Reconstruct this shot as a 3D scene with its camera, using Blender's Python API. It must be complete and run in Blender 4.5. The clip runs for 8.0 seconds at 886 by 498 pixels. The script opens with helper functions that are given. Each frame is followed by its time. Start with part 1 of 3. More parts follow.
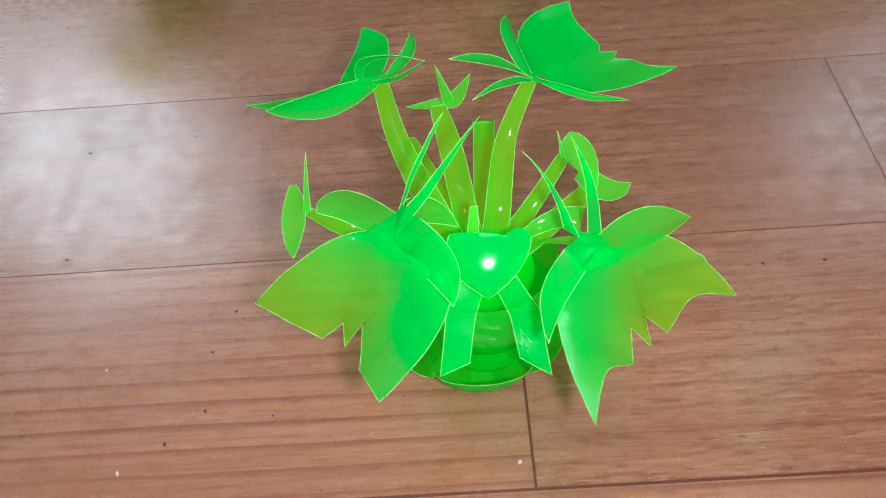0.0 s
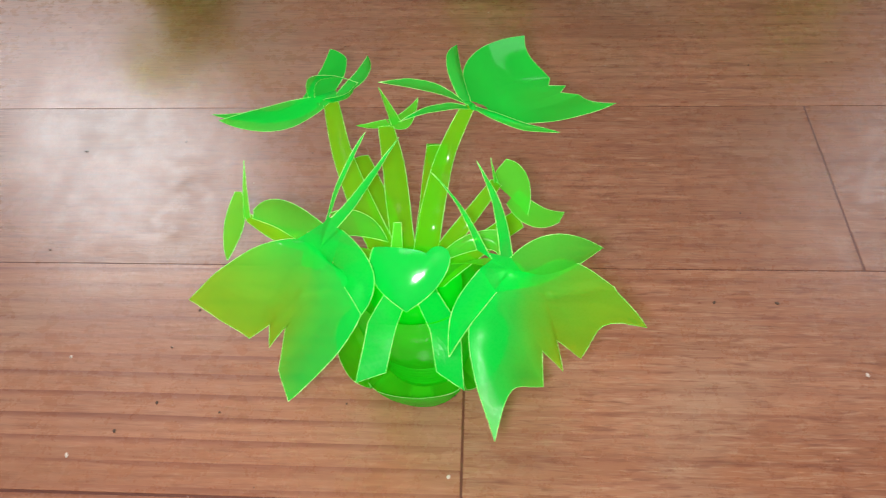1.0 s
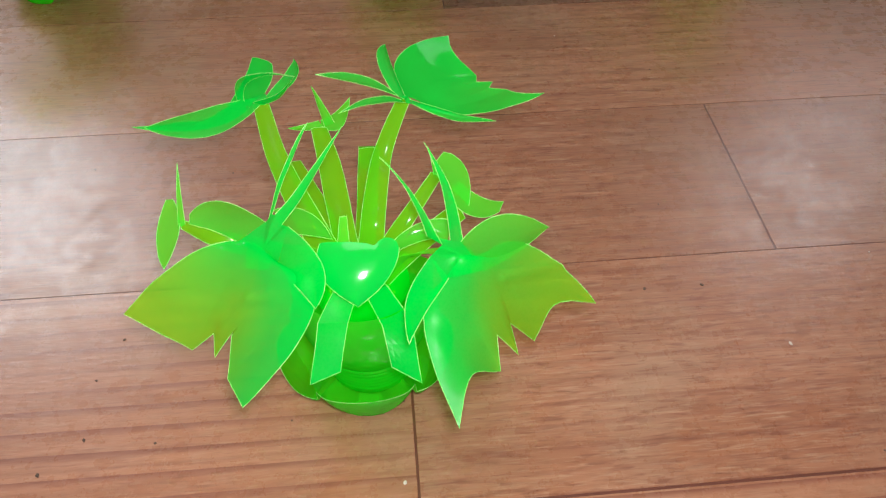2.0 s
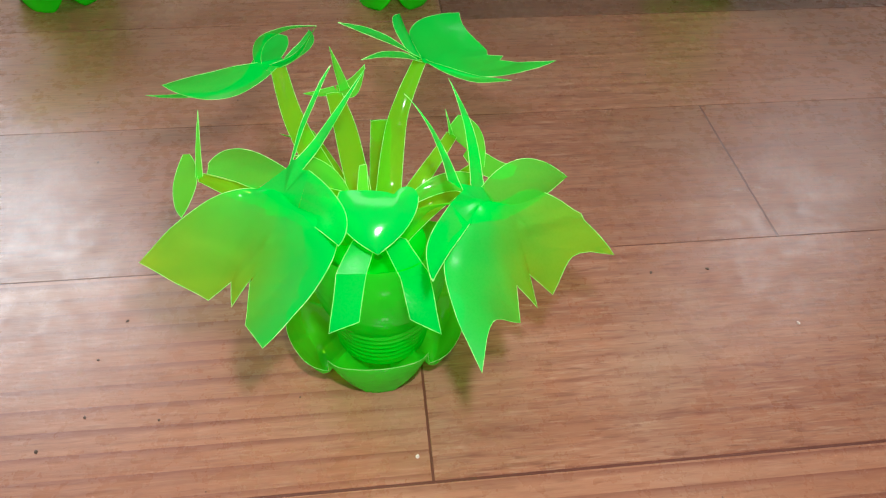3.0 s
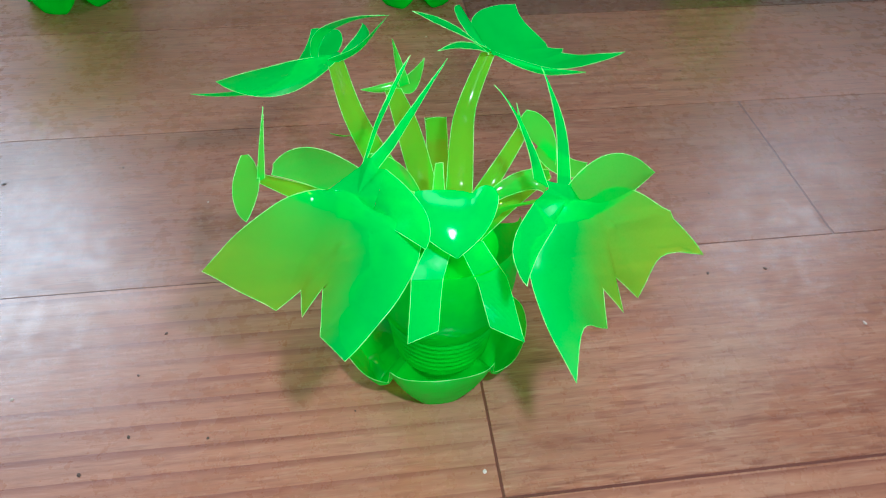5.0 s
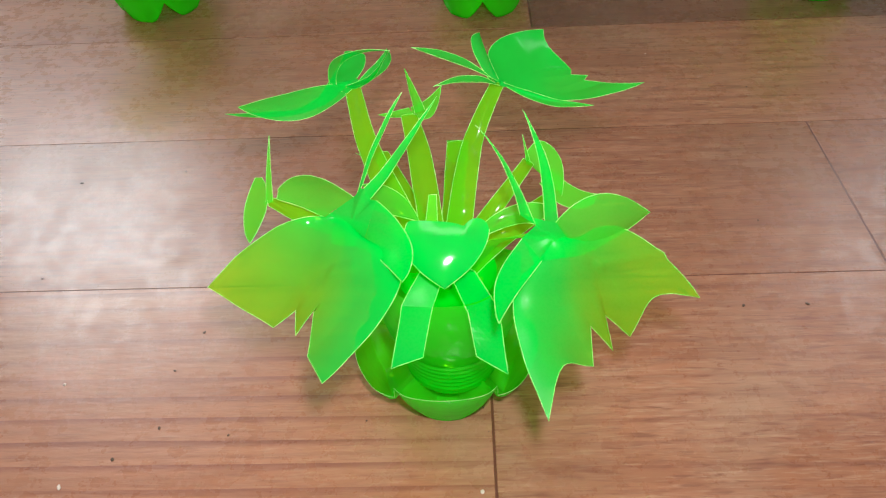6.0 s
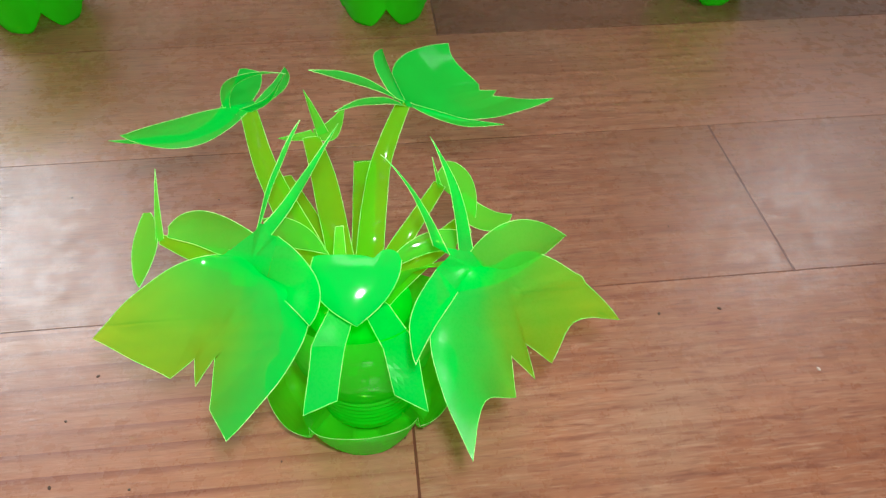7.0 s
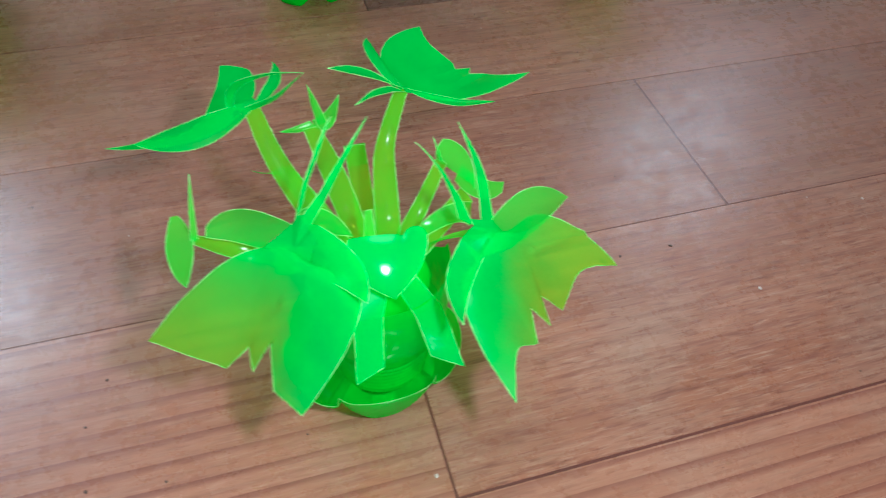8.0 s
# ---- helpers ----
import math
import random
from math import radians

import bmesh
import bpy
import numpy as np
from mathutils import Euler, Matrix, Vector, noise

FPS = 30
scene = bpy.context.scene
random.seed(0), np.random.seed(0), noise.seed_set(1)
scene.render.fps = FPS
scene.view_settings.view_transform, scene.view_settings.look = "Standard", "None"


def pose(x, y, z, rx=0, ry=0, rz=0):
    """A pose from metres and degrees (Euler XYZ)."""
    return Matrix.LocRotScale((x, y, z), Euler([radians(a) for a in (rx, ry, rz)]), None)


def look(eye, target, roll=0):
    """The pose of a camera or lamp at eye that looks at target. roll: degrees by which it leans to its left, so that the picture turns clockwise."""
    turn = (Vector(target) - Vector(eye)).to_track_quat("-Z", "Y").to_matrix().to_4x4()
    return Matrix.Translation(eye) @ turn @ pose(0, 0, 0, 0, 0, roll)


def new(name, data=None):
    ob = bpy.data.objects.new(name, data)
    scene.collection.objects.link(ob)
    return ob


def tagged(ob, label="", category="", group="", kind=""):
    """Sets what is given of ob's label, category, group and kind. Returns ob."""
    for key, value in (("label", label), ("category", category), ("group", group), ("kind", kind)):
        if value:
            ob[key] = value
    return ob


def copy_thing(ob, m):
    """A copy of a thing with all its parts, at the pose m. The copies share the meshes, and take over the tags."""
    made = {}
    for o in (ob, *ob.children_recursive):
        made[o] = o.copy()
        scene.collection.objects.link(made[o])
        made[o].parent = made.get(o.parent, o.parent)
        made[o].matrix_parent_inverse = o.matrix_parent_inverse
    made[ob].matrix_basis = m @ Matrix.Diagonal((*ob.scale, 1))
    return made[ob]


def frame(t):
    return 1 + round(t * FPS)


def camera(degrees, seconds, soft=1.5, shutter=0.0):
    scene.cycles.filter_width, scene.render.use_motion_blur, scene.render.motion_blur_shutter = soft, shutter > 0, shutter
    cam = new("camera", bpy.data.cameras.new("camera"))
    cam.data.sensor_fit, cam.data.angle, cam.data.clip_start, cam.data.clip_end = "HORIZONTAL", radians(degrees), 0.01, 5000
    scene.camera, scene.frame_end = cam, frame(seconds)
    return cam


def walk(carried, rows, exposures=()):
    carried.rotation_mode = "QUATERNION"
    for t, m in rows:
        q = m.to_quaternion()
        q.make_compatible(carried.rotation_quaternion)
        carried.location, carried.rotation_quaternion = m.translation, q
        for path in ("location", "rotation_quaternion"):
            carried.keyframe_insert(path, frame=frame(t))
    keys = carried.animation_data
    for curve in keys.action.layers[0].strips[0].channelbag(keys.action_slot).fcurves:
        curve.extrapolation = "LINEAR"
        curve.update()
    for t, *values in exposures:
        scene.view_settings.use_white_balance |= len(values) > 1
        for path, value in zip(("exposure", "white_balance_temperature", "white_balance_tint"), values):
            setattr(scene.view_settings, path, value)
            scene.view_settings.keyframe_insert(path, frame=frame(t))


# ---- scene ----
cam = camera(63.6, 8.0, soft=1.1, shutter=0.35)
PATH = [
    (0, (-0.009, -0.194, 0.378), (-0.049, 0.935, -1.272), -5.3),
    (0.2, (0.001, -0.2, 0.381), (-0.085, 0.941, -1.259), -5.0),
    (0.5, (0.021, -0.204, 0.384), (-0.154, 0.947, -1.243), -6.9),
    (1, (0.038, -0.205, 0.385), (-0.091, 0.979, -1.222), -4.5),
    (1.5, (0.034, -0.196, 0.386), (0.115, 0.991, -1.222), 1.0),
    (1.7, (0.028, -0.204, 0.382), (0.139, 1.011, -1.203), 0.9),
    (2.8, (0.005, -0.247, 0.346), (0.184, 1.09, -1.131), 2.1),
    (3, (0.002, -0.251, 0.342), (0.189, 1.114, -1.107), 2.2),
    (3.3, (0.003, -0.256, 0.334), (0.168, 1.149, -1.08), 1.1),
    (3.5, (-0.001, -0.251, 0.338), (0.209, 1.158, -1.065), 2.5),
    (3.7, (-0.003, -0.25, 0.33), (0.333, 1.176, -1.031), 4.7),
    (4, (-0.013, -0.251, 0.322), (0.46, 1.077, -1.097), 6.3),
    (4.2, (-0.019, -0.248, 0.319), (0.493, 1.058, -1.107), 6.2),
    (4.5, (-0.036, -0.237, 0.33), (0.377, 1.083, -1.116), 4.4),
    (4.7, (-0.04, -0.234, 0.324), (0.283, 1.116, -1.116), 3.2),
    (5.8, (0.006, -0.234, 0.342), (0.002, 1.151, -1.101), -1.9),
    (6, (0.011, -0.231, 0.343), (-0.048, 1.14, -1.112), -3.3),
    (6.2, (0.016, -0.226, 0.339), (-0.037, 1.15, -1.112), -2.7),
    (6.5, (0.017, -0.218, 0.338), (0.052, 1.159, -1.112), -0.7),
    (6.7, (0.021, -0.216, 0.337), (0.074, 1.179, -1.095), -1.2),
    (7, (0.014, -0.211, 0.34), (0.186, 1.146, -1.119), 1.1),
    (7.2, (0.015, -0.214, 0.34), (0.199, 1.11, -1.147), 0.8),
    (7.5, (0.011, -0.223, 0.35), (0.322, 1.024, -1.183), 3.1),
    (8, (-0.038, -0.218, 0.363), (0.391, 1.008, -1.158), 3.8),
]
walk(cam, [(t, look(eye, target, roll)) for t, eye, target, roll in PATH],
     exposures=[(0.0, -0.07, 5800, 5), (1.0, -0.02, 6450, 9), (1.7, -0.03, 6400, 8), (3.5, 0.0, 5950, 5), (4.2, -0.02, 5100, 1), (4.7, -0.04, 4950, 0),
                (5.8, 0.0, 6400, 6), (6.5, 0.0, 6450, 8), (7.2, -0.03, 6250, 6), (7.5, -0.08, 5900, 5), (8.0, -0.04, 5200, 2)])

# ---------------------------------------------------------------- light
world = bpy.data.worlds.new("sky")
scene.world = world
world.use_nodes = True
wn, wl = world.node_tree.nodes, world.node_tree.links
sky = wn.new("ShaderNodeTexSky")
sky.sky_type, sky.sun_disc = "NISHITA", False
sky.sun_elevation, sky.sun_rotation = radians(48), radians(170)
wl.new(sky.outputs[0], wn["Background"].inputs["Color"])
wn["Background"].inputs["Strength"].default_value = 0.1

WALL_N, WALL_S, WALL_W, WALL_E, ROOM_H = 1.8, -1.7, -2.3, 2.5, 2.6
WINDOWS = [(-1.42, 1.74, 0.90, 0.94), (1.72, 1.84, 0.60, 0.72)]  # x, z, width, height on the far wall


def lamp(name, kind, place, target, energy, colour, **values):
    data = bpy.data.lights.new(name, kind)
    data.energy, data.color = energy, colour
    if kind == "AREA":
        data.shape, data.size, data.size_y = "RECTANGLE", values["w"], values["h"]
    else:
        data.shadow_soft_size = values["radius"]
    ob = new(name, data)
    ob.matrix_world = look(place, target)
    return ob


for (wx, wz, ww, wh), watts in zip(WINDOWS, (37.0, 10.0)):
    lamp("window_daylight", "AREA", (wx, WALL_N - 0.02, wz), (wx * 0.4, 0.0, 0.3), watts, (0.89, 0.96, 1.0), w=ww, h=wh)
# the small torch of the phone that films
lamp("phone_torch", "POINT", (0.027, -0.213, 0.384), (0, 0, 0), 6.6, (0.95, 0.98, 0.93), radius=0.011)
# unseen fill lamp under the ceiling, added to soften the shadows
lamp("ceiling_fill", "AREA", (0.1, -0.4, ROOM_H - 0.06), (0.1, -0.4, 0), 5.0, (1.0, 0.96, 0.93), w=1.2, h=0.3)


# ---------------------------------------------------------------- materials
def material(name):
    m = bpy.data.materials.new(name)
    m.use_nodes = True
    m.node_tree.nodes.clear()
    return m, m.node_tree.nodes, m.node_tree.links


def node(nodes, kind, **inputs):
    n = nodes.new(kind)
    for key, value in inputs.items():
        n.inputs[key.replace("_", " ")].default_value = value
    return n


def mix(nodes, links, a, b, fac):
    n = nodes.new("ShaderNodeMixShader")
    if isinstance(fac, float):
        n.inputs[0].default_value = fac
    else:
        links.new(fac, n.inputs[0])
    links.new(a.outputs[0], n.inputs[1])
    links.new(b.outputs[0], n.inputs[2])
    return n


def ramp(nodes, links, source, low, high, a=0.0, b=1.0):
    n = nodes.new("ShaderNodeMapRange")
    n.inputs["From Min"].default_value, n.inputs["From Max"].default_value = low, high
    n.inputs["To Min"].default_value, n.inputs["To Max"].default_value = a, b
    links.new(source, n.inputs["Value"])
    return n.outputs[0]


def power(nodes, links, source, exponent):
    n = nodes.new("ShaderNodeMath")
    n.operation = "POWER"
    n.inputs[1].default_value = exponent
    links.new(source, n.inputs[0])
    return n.outputs[0]


def bottle_plastic(name, body, tint, cover, rough=0.07, shine=1.0, dent=0.1, dents=70.0):
    """Thin clear dyed bottle plastic: light passes tinted, the rest scatters on both sides, with a glossy skin."""
    m, n, l = material(name)
    pos = n.new("ShaderNodeNewGeometry")
    cloud = node(n, "ShaderNodeTexNoise", Scale=22.0, Detail=2.0)
    l.new(pos.outputs["Position"], cloud.inputs["Vector"])
    fine = node(n, "ShaderNodeTexNoise", Scale=900.0, Detail=2.0)
    l.new(pos.outputs["Position"], fine.inputs["Vector"])
    bump = node(n, "ShaderNodeBump", Strength=0.04, Distance=0.0004)
    l.new(cloud.outputs["Fac"], bump.inputs["Height"])
    wrinkle = node(n, "ShaderNodeTexNoise", Scale=dents, Detail=1.0)
    l.new(pos.outputs["Position"], wrinkle.inputs["Vector"])
    dented = node(n, "ShaderNodeBump", Strength=dent, Distance=0.004)
    l.new(wrinkle.outputs["Fac"], dented.inputs["Height"])
    l.new(dented.outputs[0], bump.inputs["Normal"])
    front = node(n, "ShaderNodeBsdfDiffuse", Color=(*body, 1))
    back = node(n, "ShaderNodeBsdfTranslucent", Color=(*body, 1))
    clear = node(n, "ShaderNodeBsdfTransparent", Color=(*tint, 1))
    scatter = mix(n, l, front, back, 0.4)
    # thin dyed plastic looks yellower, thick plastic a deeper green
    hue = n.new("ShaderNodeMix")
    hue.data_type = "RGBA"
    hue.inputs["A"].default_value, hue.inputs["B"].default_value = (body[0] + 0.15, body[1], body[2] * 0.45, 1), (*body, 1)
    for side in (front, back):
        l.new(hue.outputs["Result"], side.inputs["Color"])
    # bottles thin out from the neck; further depth of green is set by hand
    green_depth = n.new("ShaderNodeAttribute")
    green_depth.attribute_name = "green_depth"
    l.new(ramp(n, l, green_depth.outputs["Fac"], 0.0, 0.55), hue.inputs["Factor"])
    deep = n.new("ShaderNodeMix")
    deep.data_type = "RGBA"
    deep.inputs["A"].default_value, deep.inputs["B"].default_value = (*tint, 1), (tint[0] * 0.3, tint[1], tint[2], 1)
    l.new(green_depth.outputs["Fac"], deep.inputs["Factor"])
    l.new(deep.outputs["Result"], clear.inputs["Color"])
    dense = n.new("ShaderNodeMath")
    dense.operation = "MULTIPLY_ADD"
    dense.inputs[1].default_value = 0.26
    l.new(green_depth.outputs["Fac"], dense.inputs[0])
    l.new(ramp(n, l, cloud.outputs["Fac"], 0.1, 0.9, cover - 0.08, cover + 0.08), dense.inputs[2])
    film = mix(n, l, clear, scatter, dense.outputs[0])
    gloss = node(n, "ShaderNodeBsdfGlossy", Color=(1, 1, 1, 1))
    l.new(ramp(n, l, fine.outputs["Fac"], 0.35, 0.7, rough * 0.85, rough * 1.25), gloss.inputs["Roughness"])
    l.new(bump.outputs[0], gloss.inputs["Normal"])
    fres = node(n, "ShaderNodeLayerWeight", Blend=0.5)
    l.new(bump.outputs[0], fres.inputs["Normal"])
    skin = mix(n, l, film, gloss, ramp(n, l, power(n, l, fres.outputs["Facing"], 4.0), 0.0, 1.0, 0.045 * shine, 0.30 * shine))
    out = n.new("ShaderNodeOutputMaterial")
    l.new(skin.outputs[0], out.inputs["Surface"])
    return m


PLASTIC = bottle_plastic("green_bottle_plastic", (0.016, 0.88, 0.080), (0.84, 0.95, 0.04), 0.52, 0.10, 0.22, 0.16, 60.0)
STEM_PLASTIC = bottle_plastic("yellowish_green_bottle_plastic", (0.020, 0.80, 0.030), (0.95, 0.95, 0.03), 0.48, 0.12, 0.18)
SATIN_PLASTIC = bottle_plastic("satin_green_bottle_plastic", (0.010, 0.74, 0.082), (0.90, 0.95, 0.05), 0.45, 0.08, 0.24, 0.20, 55.0)
MATT_PLASTIC = bottle_plastic("dull_green_bottle_plastic", (0.010, 0.74, 0.082), (0.90, 0.95, 0.05), 0.45, 0.28, 0.07)
HEART_PLASTIC = bottle_plastic("glossy_green_bottle_plastic", (0.010, 0.76, 0.100), (0.84, 0.95, 0.04), 0.44, 0.10, 0.7)
CUP_PLASTIC = bottle_plastic("thick_green_bottle_plastic", (0.010, 0.90, 0.020), (0.80, 0.95, 0.02), 0.54, 0.045, 0.9, 0.4, 110.0)


def edge_material():
    m, n, l = material("pale_edge_glow_plastic")
    pos = n.new("ShaderNodeNewGeometry")
    speck = node(n, "ShaderNodeTexNoise", Scale=240.0, Detail=2.0)
    l.new(pos.outputs["Position"], speck.inputs["Vector"])
    hue = n.new("ShaderNodeMix")
    hue.data_type = "RGBA"
    # pale greens painted in for the light that gathers along cut edges
    hue.inputs["A"].default_value, hue.inputs["B"].default_value = (0.26, 0.93, 0.20, 1), (0.66, 0.98, 0.42, 1)
    l.new(ramp(n, l, speck.outputs["Fac"], 0.35, 0.65), hue.inputs["Factor"])
    a, b = n.new("ShaderNodeBsdfDiffuse"), n.new("ShaderNodeBsdfTranslucent")
    l.new(hue.outputs["Result"], a.inputs["Color"])
    l.new(hue.outputs["Result"], b.inputs["Color"])
    out = n.new("ShaderNodeOutputMaterial")
    l.new(mix(n, l, a, b, 0.4).outputs[0], out.inputs["Surface"])
    return m


EDGE = edge_material()


def wood_material(name, lined, fine=1.0, tone=1.0):
    """Printed wood laminate; lined, fine: how strongly it shows even growth lines and short fibres; tone: how light its print is."""
    m, n, l = material(name)
    pos, info = n.new("ShaderNodeNewGeometry"), n.new("ShaderNodeObjectInfo")
    shift = n.new("ShaderNodeVectorMath")
    shift.operation = "MULTIPLY_ADD"
    comb = n.new("ShaderNodeCombineXYZ")
    for axis in "XYZ":
        l.new(info.outputs["Random"], comb.inputs[axis])
    l.new(comb.outputs[0], shift.inputs[0])
    shift.inputs[1].default_value = (7.0, 3.0, 5.0)
    l.new(pos.outputs["Position"], shift.inputs[2])

    def stretched(scale, detail, along, across, rough=0.55):
        mp = n.new("ShaderNodeMapping")
        mp.inputs["Scale"].default_value = (along, across, 1.0)
        l.new(shift.outputs[0], mp.inputs["Vector"])
        t = node(n, "ShaderNodeTexNoise", Scale=scale, Detail=detail, Roughness=rough)
        t.inputs["Distortion"].default_value = 0.4
        l.new(mp.outputs[0], t.inputs["Vector"])
        return t.outputs["Fac"]

    bands, grain, fibre = stretched(1.0, 4.0, 3.0, 26.0), stretched(1.0, 4.0, 70.0, 380.0), stretched(1.0, 3.0, 70.0, 800.0)
    patch = node(n, "ShaderNodeTexNoise", Scale=9.0, Detail=4.0)
    l.new(pos.outputs["Position"], patch.inputs["Vector"])

    def blend(a, b, fac):
        x = n.new("ShaderNodeMix")
        x.data_type = "RGBA"
        for key, value in (("A", a), ("B", b), ("Factor", fac)):
            if isinstance(value, tuple):
                x.inputs[key].default_value = value
            else:
                l.new(value, x.inputs[key])
        return x.outputs["Result"]

    c = blend((0.335, 0.124, 0.064, 1), (0.410, 0.172, 0.098, 1), ramp(n, l, bands, 0.3, 0.7))
    c = blend(c, (0.165, 0.056, 0.032, 1), ramp(n, l, grain, 0.50, 0.75, 0.0, 0.55 * fine))
    c = blend(c, (0.46, 0.250, 0.160, 1), ramp(n, l, fibre, 0.50, 0.72, 0.0, 0.8 * fine))
    c = blend(c, (0.385, 0.232, 0.158, 1), ramp(n, l, patch.outputs["Fac"], 0.5, 0.75, 0.0, 0.5))
    # short dark pores along the grain, and the even growth lines that some planks show
    c = blend(c, (0.20, 0.066, 0.040, 1), ramp(n, l, stretched(1.0, 2.0, 55.0, 520.0), 0.54, 0.70, 0.0, 0.7 * fine))
    mp = n.new("ShaderNodeMapping")
    mp.inputs["Scale"].default_value = (0.10, 1.0, 1.0)
    l.new(shift.outputs[0], mp.inputs["Vector"])
    wave = node(n, "ShaderNodeTexWave", Scale=24.0, Distortion=3.5, Detail=2.5)
    wave.inputs["Detail Scale"].default_value = 0.5
    wave.bands_direction, wave.wave_profile = "Y", "SAW"
    l.new(mp.outputs[0], wave.inputs["Vector"])
    growth = n.new("ShaderNodeMath")
    growth.operation = "MULTIPLY"
    l.new(ramp(n, l, wave.outputs["Fac"], 0.68, 1.0, 0.0, lined), growth.inputs[0])
    l.new(ramp(n, l, stretched(1.0, 2.0, 2.5, 14.0), 0.25, 0.55), growth.inputs[1])
    c = blend(c, (0.19, 0.052, 0.034, 1), growth.outputs[0])
    ridge = n.new("ShaderNodeMath")
    ridge.operation = "SUBTRACT"
    ridge.inputs[1].default_value = 0.5
    l.new(stretched(1.0, 2.0, 1.1, 42.0), ridge.inputs[0])
    line = n.new("ShaderNodeMath")
    line.operation = "ABSOLUTE"
    l.new(ridge.outputs[0], line.inputs[0])
    c = blend(c, (0.15, 0.050, 0.026, 1), ramp(n, l, line.outputs[0], 0.0, 0.045, 0.16, 0.0))
    vein = n.new("ShaderNodeMath")
    vein.operation = "SUBTRACT"
    vein.inputs[1].default_value = 0.5
    l.new(stretched(1.0, 0.5, 3.5, 95.0), vein.inputs[0])
    stripe = n.new("ShaderNodeMath")
    stripe.operation = "ABSOLUTE"
    l.new(vein.outputs[0], stripe.inputs[0])
    c = blend(c, (0.16, 0.046, 0.028, 1), ramp(n, l, stripe.outputs[0], 0.0, 0.06, 0.20, 0.0))
    hsv = n.new("ShaderNodeHueSaturation")
    l.new(c, hsv.inputs["Color"])
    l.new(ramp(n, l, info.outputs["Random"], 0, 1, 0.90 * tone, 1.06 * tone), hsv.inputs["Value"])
    bsdf = node(n, "ShaderNodeBsdfPrincipled", IOR=1.5, Coat_Weight=0.15, Coat_Roughness=0.5)
    l.new(hsv.outputs[0], bsdf.inputs["Base Color"])
    scale = node(n, "ShaderNodeTexNoise", Scale=110.0, Detail=5.0, Roughness=0.6)
    l.new(pos.outputs["Position"], scale.inputs["Vector"])
    worn = node(n, "ShaderNodeTexNoise", Scale=24.0, Detail=6.0, Roughness=0.7)
    l.new(pos.outputs["Position"], worn.inputs["Vector"])
    dull = n.new("ShaderNodeMath")
    dull.operation = "ADD"
    l.new(ramp(n, l, scale.outputs["Fac"], 0.3, 0.7, 0.22, 0.34), dull.inputs[0])
    l.new(ramp(n, l, worn.outputs["Fac"], 0.46, 0.62, -0.01, 0.06), dull.inputs[1])
    l.new(dull.outputs[0], bsdf.inputs["Roughness"])
    b1 = node(n, "ShaderNodeBump", Strength=0.05, Distance=0.0010)
    l.new(scale.outputs["Fac"], b1.inputs["Height"])
    b2 = node(n, "ShaderNodeBump", Strength=0.25, Distance=0.0004)
    l.new(grain, b2.inputs["Height"])
    l.new(b1.outputs[0], b2.inputs["Normal"])
    l.new(b2.outputs[0], bsdf.inputs["Normal"])
    out = n.new("ShaderNodeOutputMaterial")
    l.new(bsdf.outputs[0], out.inputs["Surface"])
    return m


WOOD, LINED_WOOD = wood_material("worn_laminate_wood", 0.38), wood_material("lined_laminate_wood", 0.78, 0.5)
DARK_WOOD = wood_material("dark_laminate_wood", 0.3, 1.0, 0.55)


def plain(name, colour, rough, scale=20.0, amount=0.12):
    m, n, l = material(name)
    pos = n.new("ShaderNodeNewGeometry")
    t = node(n, "ShaderNodeTexNoise", Scale=scale, Detail=5.0)
    l.new(pos.outputs["Position"], t.inputs["Vector"])
    hs = node(n, "ShaderNodeHueSaturation", Color=(*colour, 1))
    l.new(ramp(n, l, t.outputs["Fac"], 0.3, 0.7, 1 - amount, 1 + amount), hs.inputs["Value"])
    bsdf = node(n, "ShaderNodeBsdfPrincipled", Roughness=rough)
    l.new(hs.outputs[0], bsdf.inputs["Base Color"])
    bump = node(n, "ShaderNodeBump", Strength=0.2, Distance=0.001)
    l.new(t.outputs["Fac"], bump.inputs["Height"])
    l.new(bump.outputs[0], bsdf.inputs["Normal"])
    out = n.new("ShaderNodeOutputMaterial")
    l.new(bsdf.outputs[0], out.inputs["Surface"])
    return m


POT_PLASTIC = bottle_plastic("opaque_green_bottle_plastic", (0.020, 0.93, 0.012), (0.98, 0.84, 0.01), 0.66, 0.14, 0.6)
PLASTER = plain("painted_plaster", (0.72, 0.70, 0.66), 0.8)
FRAME_PAINT = plain("white_window_paint", (0.75, 0.75, 0.73), 0.45)
JOINT = plain("dark_floor_joint", (0.13, 0.038, 0.024), 0.36)
DARK_GRIT = plain("dark_grit", (0.10, 0.06, 0.045), 0.9, 400.0)
PALE_GRIT = plain("pale_grit", (0.62, 0.50, 0.44), 0.9, 400.0)


# ---------------------------------------------------------------- mesh helpers
def V(p):
    return Vector(p)


def mesh_object(name, bm, mats, smooth=False):
    me = bpy.data.meshes.new(name)
    bm.to_mesh(me)
    bm.free()
    for m in mats:
        me.materials.append(m)
    if smooth:
        me.polygons.foreach_set("use_smooth", [True] * len(me.polygons))
    return new(name, me)


def part(name, bm, mats, parent, label="", smooth=True):
    ob = mesh_object(name, bm, mats, smooth)
    ob.parent = parent
    if label:
        tagged(ob, label)
    return ob


def box(bm, x0, x1, y0, y1, z0, z1):
    m = Matrix.Translation(((x0 + x1) / 2, (y0 + y1) / 2, (z0 + z1) / 2)) @ Matrix.Diagonal((x1 - x0, y1 - y0, z1 - z0, 1))
    bmesh.ops.create_cube(bm, size=1.0, matrix=m)


